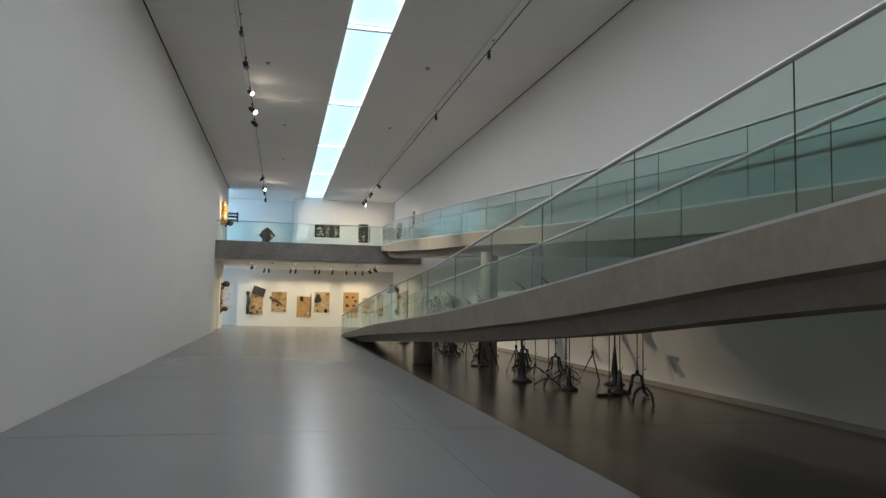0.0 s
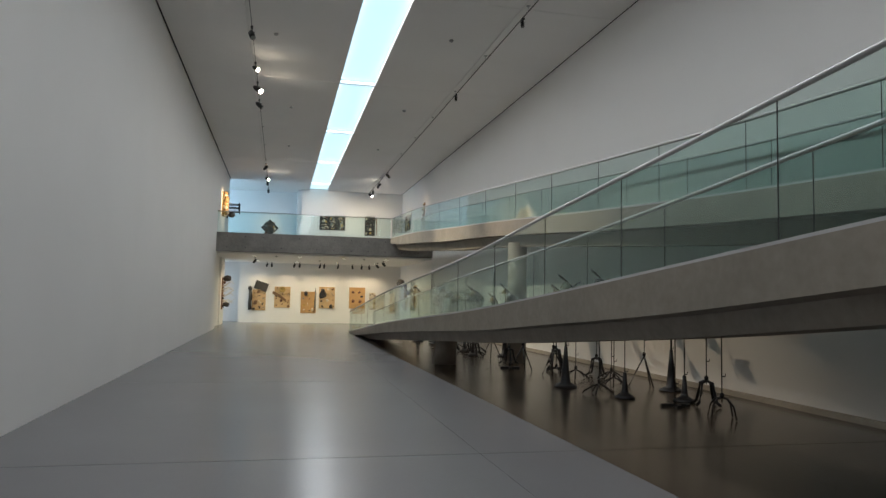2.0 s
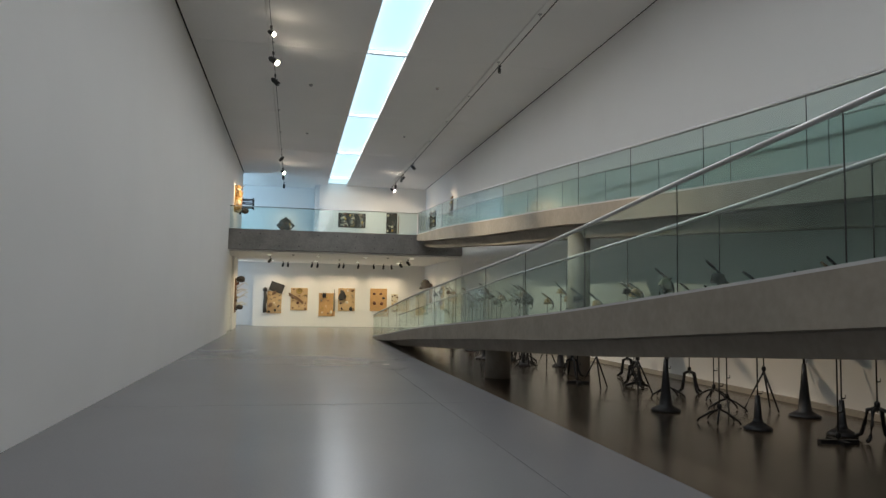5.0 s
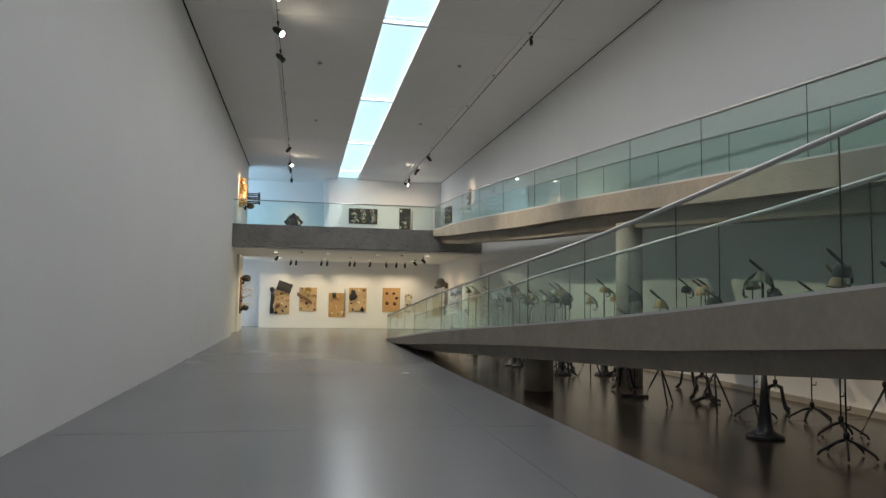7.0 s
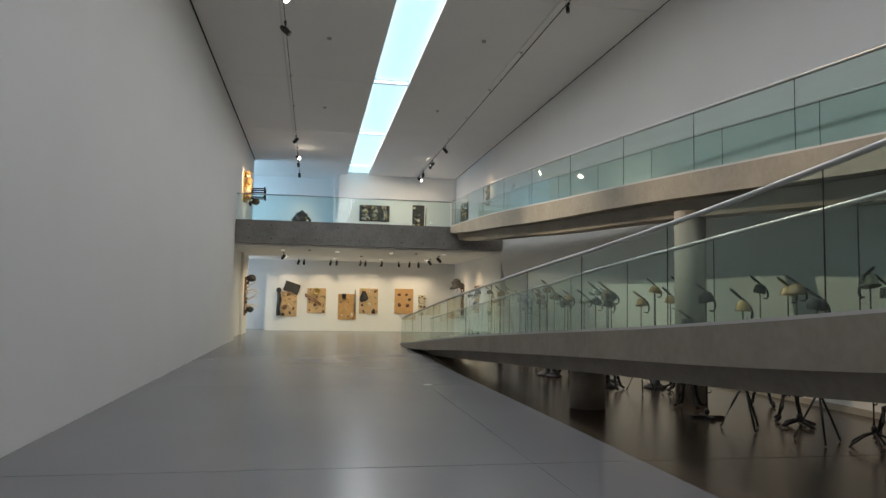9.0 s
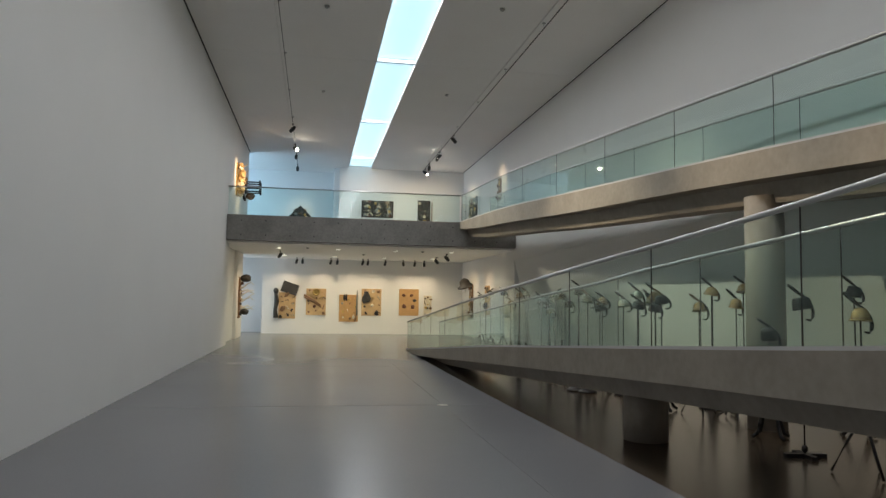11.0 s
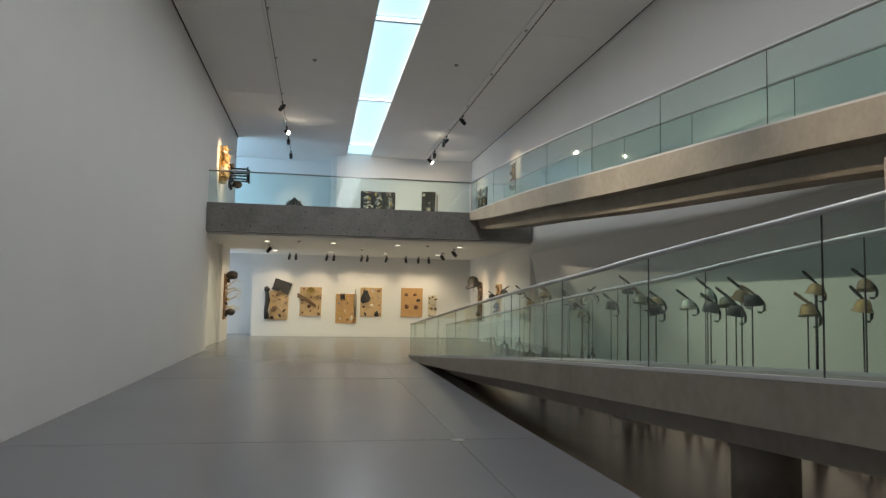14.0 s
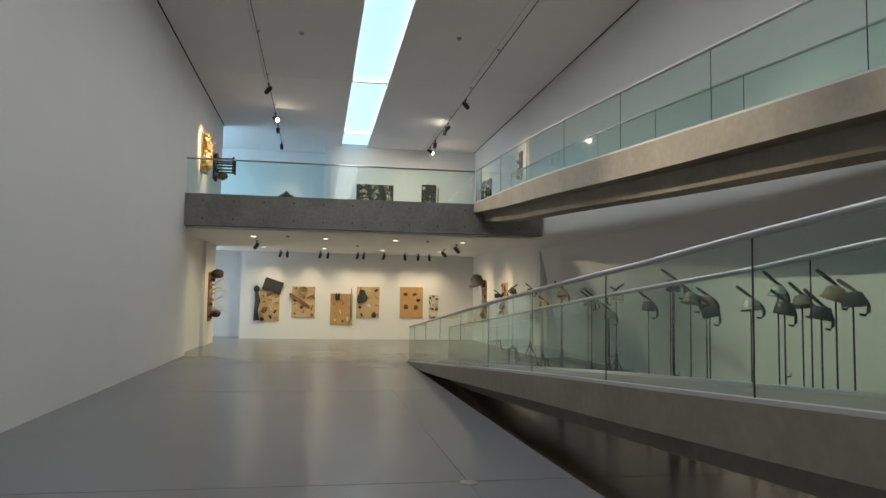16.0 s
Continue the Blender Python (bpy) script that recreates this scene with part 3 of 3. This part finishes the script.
assemblage("dark diamond-shaped panel crusted with scraps", pose(-0.75, RECESS_Y - 0.004, 6.1), 0.8, 0.8, SOOT, 47, 22, 0.2, 45)
assemblage("relief of metal scraps and bone on a board", pose(RIGHT - 0.004, 41.8, 6.35, 0, 0, -90), 1.7, 0.9, SOOT, 51, 36, 0.26, 0, SHINY)
a = assemblage("slender upright carved figure of scraps", pose(RIGHT - 0.004, 36.7, 6.5, 0, 0, -90), 0.35, 1.0, WOOD, 53, 10, 0.18)
a = assemblage("golden relief of brass scraps, brightly lit", pose(LEFT + 0.004, 36.8, 6.4, 0, 0, 90), 0.5, 1.3, BRASS, 56, 16, 0.24)
rng = random.Random(9)
for k in range(11):
    bm = bmesh.new()
    w = 0.09 + 0.07 * rng.random()
    lump(bm, scaled(rng.uniform(-0.16, 0.16), -0.12 - 0.14 * rng.random(), -0.55 + 0.11 * k, w, w, w * 1.2, 0, 30 * k, 0), k, 0.5)
    extra(a, "gilt_lump", bm, GILT if k % 3 else BONE)
for k in range(3):
    bm = bmesh.new()
    tube(bm, [(0.05 * k, -0.1, -0.2 + 0.3 * k), (0.1, -0.3, -0.1 + 0.34 * k), (0.12 * k - 0.1, -0.42, 0.08 + 0.3 * k)], [0.02, 0.014, 0.006], 6)
    extra(a, "spike", bm, BRASS)
a = assemblage("dark wooden cage-like relief", pose(LEFT + 0.004, 39.6, 6.45, 0, 0, 90), 0.7, 0.95, SOOT, 58, 14, 0.26)
for z in (-0.12, 0.1, 0.28):
    for x in (-0.28, 0.28):
        bm = bmesh.new()
        tube(bm, [(x, -0.04, z), (x, -0.72, z)], 0.03, 8)
        extra(a, "cage_bar", bm, SOOT)
for x in (-0.28, 0.28):
    bm = bmesh.new()
    tube(bm, [(x, -0.7, -0.2), (x, -0.7, 0.36)], 0.035, 8)
    extra(a, "cage_post", bm, SOOT)
bm = bmesh.new()
lump(bm, scaled(0, -0.3, -0.3, 0.16, 0.2, 0.16), 6, 0.3)
extra(a, "wooden_hub", bm, WOOD)
# lower level, side walls
a = assemblage("wooden plank with black pot and branching antlers", pose(LEFT - 0.096, 40.3, 1.75, 0, 0, 90), 0.7, 1.8, WOOD, 61, 12, 0.2)
rng = random.Random(5)
for k in range(7):
    bm = bmesh.new()
    z = -0.5 + k * 0.15
    pts = [(rng.uniform(-0.2, 0.2), -0.05, z)]
    for q in range(4):
        pts.append((pts[-1][0] + rng.uniform(-0.1, 0.12), pts[-1][1] - 0.15, pts[-1][2] + rng.uniform(-0.12, 0.14)))
    tube(bm, pts, [0.04, 0.034, 0.028, 0.02, 0.012], 8)
    extra(a, "antler", bm, BONE, "pale branching antler")
for z, s in ((0.85, 0.24), (-0.62, 0.18)):
    bm = bmesh.new()
    lump(bm, scaled(0, -0.25, z, s, s, s * 0.75), int(z * 10), 0.3)
    extra(a, "black_pot", bm, SOOT)
a = assemblage("plank with large black hat and carved scraps", pose(RIGHT - 0.004, 42.0, 1.75, 0, 0, -90), 0.75, 1.6, WOOD, 66, 14, 0.22)
bm = bmesh.new()
lathe(bm, ((0.42, 0), (0.4, 0.05), (0.26, 0.1), (0.24, 0.3), (0.1, 0.42)), 18, pose(0, -0.3, 0.7, 20, 10, 0))
extra(a, "black_hat", bm, SOOT, "large black hat-shaped vessel")
assemblage("plank crowded with pale carved scraps", pose(RIGHT - 0.004, 38.7, 1.8, 0, 0, -90), 0.8, 1.3, PLY, 68, 18, 0.26)

# ---- stands with helmets ----
BASES = {"claw": "four curved claw legs", "tri": "straight tripod legs", "cone": "heavy conical base", "scone": "small bell base", "cross": "flat cross foot", "leg": "spread five-legged foot", "flat": "flat bar foot", "arch": "arched hoop legs"}


def stand(x, y, top, kind, metal, seed):
    rng = random.Random(seed)
    words = {"olive": "olive", "tin": "tin", "brass": "tan", "gold": "brass", "black": "black", "rust": "rusty"}[metal]
    ob = thing("helmet_sculpture", f"{words} helmet with hooked horn, iron stand, {BASES[kind]}", "sculpture", "helmets on stands", pose(x, y, 0, 0, 0, rng.uniform(-25, 15)))
    hub = {"claw": 0.42, "tri": 0.62, "cone": 0.5, "scone": 0.16, "cross": 0.1, "leg": 0.2, "flat": 0.06, "arch": 0.3}[kind]
    bm = bmesh.new()
    if kind in ("cone", "scone"):
        s = 1.0 if kind == "cone" else 0.8
        h = hub
        lathe(bm, ((0.23 * s, 0), (0.23 * s, 0.03), (0.19 * s, 0.05), (0.1 * s, 0.1), (0.075, h * 0.6), (0.055, h), (0.03, h + 0.3)), 18)
        part("base", bm, IRON, ob)
    elif kind == "flat":
        box(bm, (-0.24, -0.04, 0), (0.24, 0.04, 0.05))
        box(bm, (-0.04, -0.2, 0.001), (0.04, 0.2, 0.049))
        part("base", bm, IRON, ob)
    else:
        bm.free()
        n = {"claw": 4, "tri": 3, "cross": 4, "leg": 5, "arch": 4}[kind]
        for i in range(n):
            t = 2 * math.pi * (i + 0.2) / n
            c, s = math.cos(t), math.sin(t)
            path = {"claw": ((0.0, 0.42), (0.12, 0.38), (0.15, 0.22), (0.2, 0.07), (0.27, 0.03)), "tri": ((0.0, 0.62), (0.15, 0.33), (0.3, 0.015)), "cross": ((0, 0.1), (0.14, 0.07), (0.26, 0.03)), "leg": ((0, 0.2), (0.12, 0.16), (0.28, 0.06), (0.3, 0.02)), "arch": ((0, 0.3), (0.1, 0.3), (0.2, 0.2), (0.25, 0.012))}[kind]
            bm = bmesh.new()
            tube(bm, [(r * c, r * s, z) for r, z in path], [0.026 if kind in ("claw", "cross") else 0.015] * len(path), 7)
            part("leg", bm, IRON, ob)
    bm = bmesh.new()
    tube(bm, [(0, 0, hub - 0.06), (0, 0, top - 0.05)], 0.0095 if kind != "cone" else 0.018, 8)
    lathe(bm, ((0.02, 0), (0.034, 0.02), (0.034, 0.06), (0.02, 0.08)), 10, pose(0, 0, hub))
    pole = part("pole", bm, IRON, ob, "black iron pole")
    bm = bmesh.new()
    tube(bm, [(0, 0, hub + 0.32), (0.06, 0, hub + 0.32), (0.065, 0, hub + 0.36)], 0.009, 6)
    part("clamp", bm, IRON, pole)
    shell = {"olive": OLIVE, "tin": PALE, "brass": TAN, "gold": GILT, "black": SOOT, "rust": RUST}[metal]
    bm = bmesh.new()
    lean = pose(0, 0, top, rng.uniform(-14, 14), rng.uniform(-14, 14), 0)
    q = rng.uniform(0.44, 0.55)
    if metal == "black":
        prof = ((0.2 * q, -0.07), (0.205 * q, -0.06), (0.195 * q, 0.0), (0.18 * q, 0.05), (0.15 * q, 0.068), (0.01, 0.072))
    else:
        prof = ((0.245 * q, -0.06), (0.25 * q, -0.052), (0.2 * q, -0.036), (0.19 * q, 0.0), (0.168 * q, 0.042), (0.11 * q, 0.074), (0.01, 0.084))
    lathe(bm, prof, 16, lean)
    body = part("helmet", bm, shell, ob, f"{words} helmet")
    if metal != "black":
        bm = bmesh.new()
        lathe(bm, ((0.203 * q, -0.037), (0.208 * q, -0.031), (0.203 * q, -0.024)), 16, lean)
        part("band", bm, WOOD, body)
    side = 1 if rng.random() < 0.92 else -1
    s, drop = rng.uniform(0.95, 1.3), rng.uniform(0.85, 1.15)
    # a flat blade that leans over the crown and runs on into a hooked handle
    tip, root = (-0.13 * s, 0.19 * s), (0.05, 0.07)
    bm = bmesh.new()
    for k in range(5):
        f = k / 4
        cx, cz = tip[0] + (root[0] - tip[0]) * f, tip[1] + (root[1] - tip[1]) * f
        w = 0.006 + 0.013 * math.sin(math.pi * min(1, f * 0.75 + 0.2))
        ring = [bm.verts.new((side * (cx + a * w * 0.55), 0.03 + b * 0.009, top + cz + a * w * 0.85)) for a, b in ((-1, -1), (1, -1), (1, 1), (-1, 1))]
        if k:
            for c in range(4):
                bm.faces.new((old[c], old[(c + 1) % 4], ring[(c + 1) % 4], ring[c]))
        else:
            bm.faces.new(ring)
        old = ring
    bm.faces.new(old[::-1])
    part("blade", bm, SOOT if rng.random() < 0.8 else WOOD, ob, "dark upright blade")
    bm = bmesh.new()
    pts = [(side * a, 0.03, top + b * drop) for a, b in ((0.03, 0.085), (0.09, 0.035), (0.135, -0.02), (0.155, -0.08), (0.15, -0.14), (0.12, -0.175), (0.07, -0.165))]
    tube(bm, pts, [0.02, 0.021, 0.02, 0.019, 0.018, 0.015, 0.011], 8)
    part("horn", bm, SOOT, ob, "dark curved horn")


STANDS = (
    (5.73, 18.9, 1.8, "claw", "black"), (6.11, 18.4, 1.69, "tri", "gold"), (6.72, 19.04, 1.95, "cone", "gold"), (6.5, 18.0, 1.75, "leg", "gold"),
    (6.92, 18.45, 2.0, "claw", "brass"), (6.0, 16.5, 1.36, "claw", "black"), (5.68, 15.42, 1.76, "flat", "black"), (5.72, 14.57, 1.64, "tri", "gold"),
    (7.38, 16.6, 1.94, "claw", "black"), (6.76, 15.05, 1.87, "claw", "gold"), (6.6, 14.65, 1.89, "cross", "brass"), (6.12, 13.64, 1.69, "tri", "black"),
    (6.45, 13.15, 1.96, "leg", "olive"), (7.2, 13.7, 1.85, "claw", "black"), (5.62, 11.75, 2.0, "cone", "olive"), (7.13, 12.8, 1.8, "leg", "tin"),
    (5.8, 10.6, 2.05, "leg", "black"), (6.6, 11.62, 1.95, "leg", "brass"), (6.05, 10.1, 1.9, "scone", "black"), (7.27, 11.63, 1.75, "tri", "olive"),
    (7.5, 11.0, 2.0, "cone", "black"), (6.9, 9.57, 2.1, "scone", "tin"), (6.45, 9.12, 2.0, "flat", "brass"), (7.05, 9.15, 1.9, "claw", "black"), (6.52, 7.95, 2.1, "arch", "rust"),
    (5.3, 21.5, 1.97, "cone", "black"), (5.37, 21.2, 1.8, "scone", "olive"), (5.6, 21.15, 1.64, "claw", "black"), (5.88, 21.7, 1.77, "leg", "brass"),
    (5.92, 20.78, 1.73, "scone", "tin"), (6.05, 20.45, 1.89, "claw", "tin"), (5.95, 20.2, 1.7, "tri", "black"), (6.02, 19.7, 1.66, "cross", "black"),
    (5.75, 19.15, 1.85, "scone", "brass"), (6.25, 20.3, 1.78, "leg", "olive"), (5.5, 22.6, 1.7, "leg", "black"), (5.75, 24.6, 1.52, "cone", "olive"),
    (5.95, 24.75, 1.86, "tri", "tin"), (6.0, 26.0, 1.78, "scone", "tin"), (5.4, 26.0, 1.91, "cone", "brass"), (6.4, 27.2, 1.75, "leg", "olive"),
    (6.9, 26.9, 1.9, "tri", "black"), (6.1, 29.3, 1.7, "claw", "brass"), (6.9, 30.3, 2.0, "scone", "tin"), (6.4, 31.3, 2.03, "tri", "black"), (6.4, 33.0, 2.05, "claw", "olive"), (6.9, 36.8, 1.95, "claw", "black"),
)
for i, (x, y, top, kind, metal) in enumerate(STANDS):
    stand(x, y, top, kind, metal, i + 3)

# ---- small fixtures ----
for x, y in ((-2.0, 10.2), (0.2, 24.2), (4.2, 16.2), (4.2, 23.5), (0.2, 31.0), (4.2, 30.5), (-0.3, 17.0), (4.1, 9.5)):
    s = thing("smoke_detector", "small round white ceiling detector", "detector", "ceiling detectors", pose(x, y, HALL_TOP))
    bm = bmesh.new()
    lathe(bm, ((0.025, -0.06), (0.05, -0.045), (0.06, -0.015), (0.06, 0)), 14)
    part("housing", bm, GREY, s)
for x, y in ((-0.2, 36.2), (2.2, 39.4), (4.4, 36.5), (5.6, 40.0)):
    s = thing("smoke_detector", "small round white ceiling detector", "detector", "ceiling detectors", pose(x, y, GALLERY_TOP))
    bm = bmesh.new()
    lathe(bm, ((0.025, -0.06), (0.05, -0.045), (0.06, -0.015), (0.06, 0)), 14)
    part("housing", bm, GREY, s)
s = thing("floor_box", "small round metal floor outlet cover", "floor outlet", "", pose(2.25, 19.75, 0.0))
bm = bmesh.new()
lathe(bm, ((0.09, 0.0), (0.09, 0.004), (0.08, 0.006)), 20)
part("cover", bm, BEAM, s)
s = thing("wall_label", "small grey exhibit label on the wall", "label", "", pose(RIGHT - 0.004, 43.4, 2.35, 0, 0, -90))
bm = bmesh.new()
box(bm, (-0.1, -0.02, -0.15), (0.1, 0, 0.15))
part("card", bm, NOTICE, s)

# ---- floor panels ----
FLOOR_Y = [FRONT, -7.7, -0.8, 6.1, 12.9, 19.8, 26.7, 33.6, 40.5, RECESS_Y]
EDGE = [(33.6, 3.31), (22, 3.32), (16, 3.4), (10, 3.46), (5, 3.5), (-9, 3.62)]


def floor_panel(y0, y1, left, right, mat, label=""):
    """A slab whose sides follow two curves of x over y."""
    bm, last = bmesh.new(), None
    n = 8
    for i in range(n + 1):
        y = y0 + 0.016 + (y1 - y0 - 0.016) * i / n
        a, b = left(y), right(y)
        row = [bm.verts.new(p) for p in ((a, y, -0.019), (b, y, -0.019), (b, y, 0), (a, y, 0))]
        if last:
            for k in range(4):
                bm.faces.new((last[k], last[(k + 1) % 4], row[(k + 1) % 4], row[k]))
        else:
            bm.faces.new(row)
        last = row
    bm.faces.new(last[::-1])
    part("floor_panel", bm, mat, floor, label)


for y0, y1 in zip(FLOOR_Y, FLOOR_Y[1:]):
    floor_panel(y0, y1, lambda y: SIDE, lambda y: 2.25, FLOOR)
    if y0 < 33:
        floor_panel(y0, y1, lambda y: 2.254, lambda y: knots(EDGE, y), FLOOR)
        floor_panel(y0, y1, lambda y: knots(EDGE, y) + 0.003, lambda y: 5.2, BROWN, "dark brown polished concrete")
        floor_panel(y0, y1, lambda y: 5.204, lambda y: 8.6, BROWN, "dark brown polished concrete")
    else:
        floor_panel(y0, y1, lambda y: 2.254, lambda y: 8.6, FLOOR)
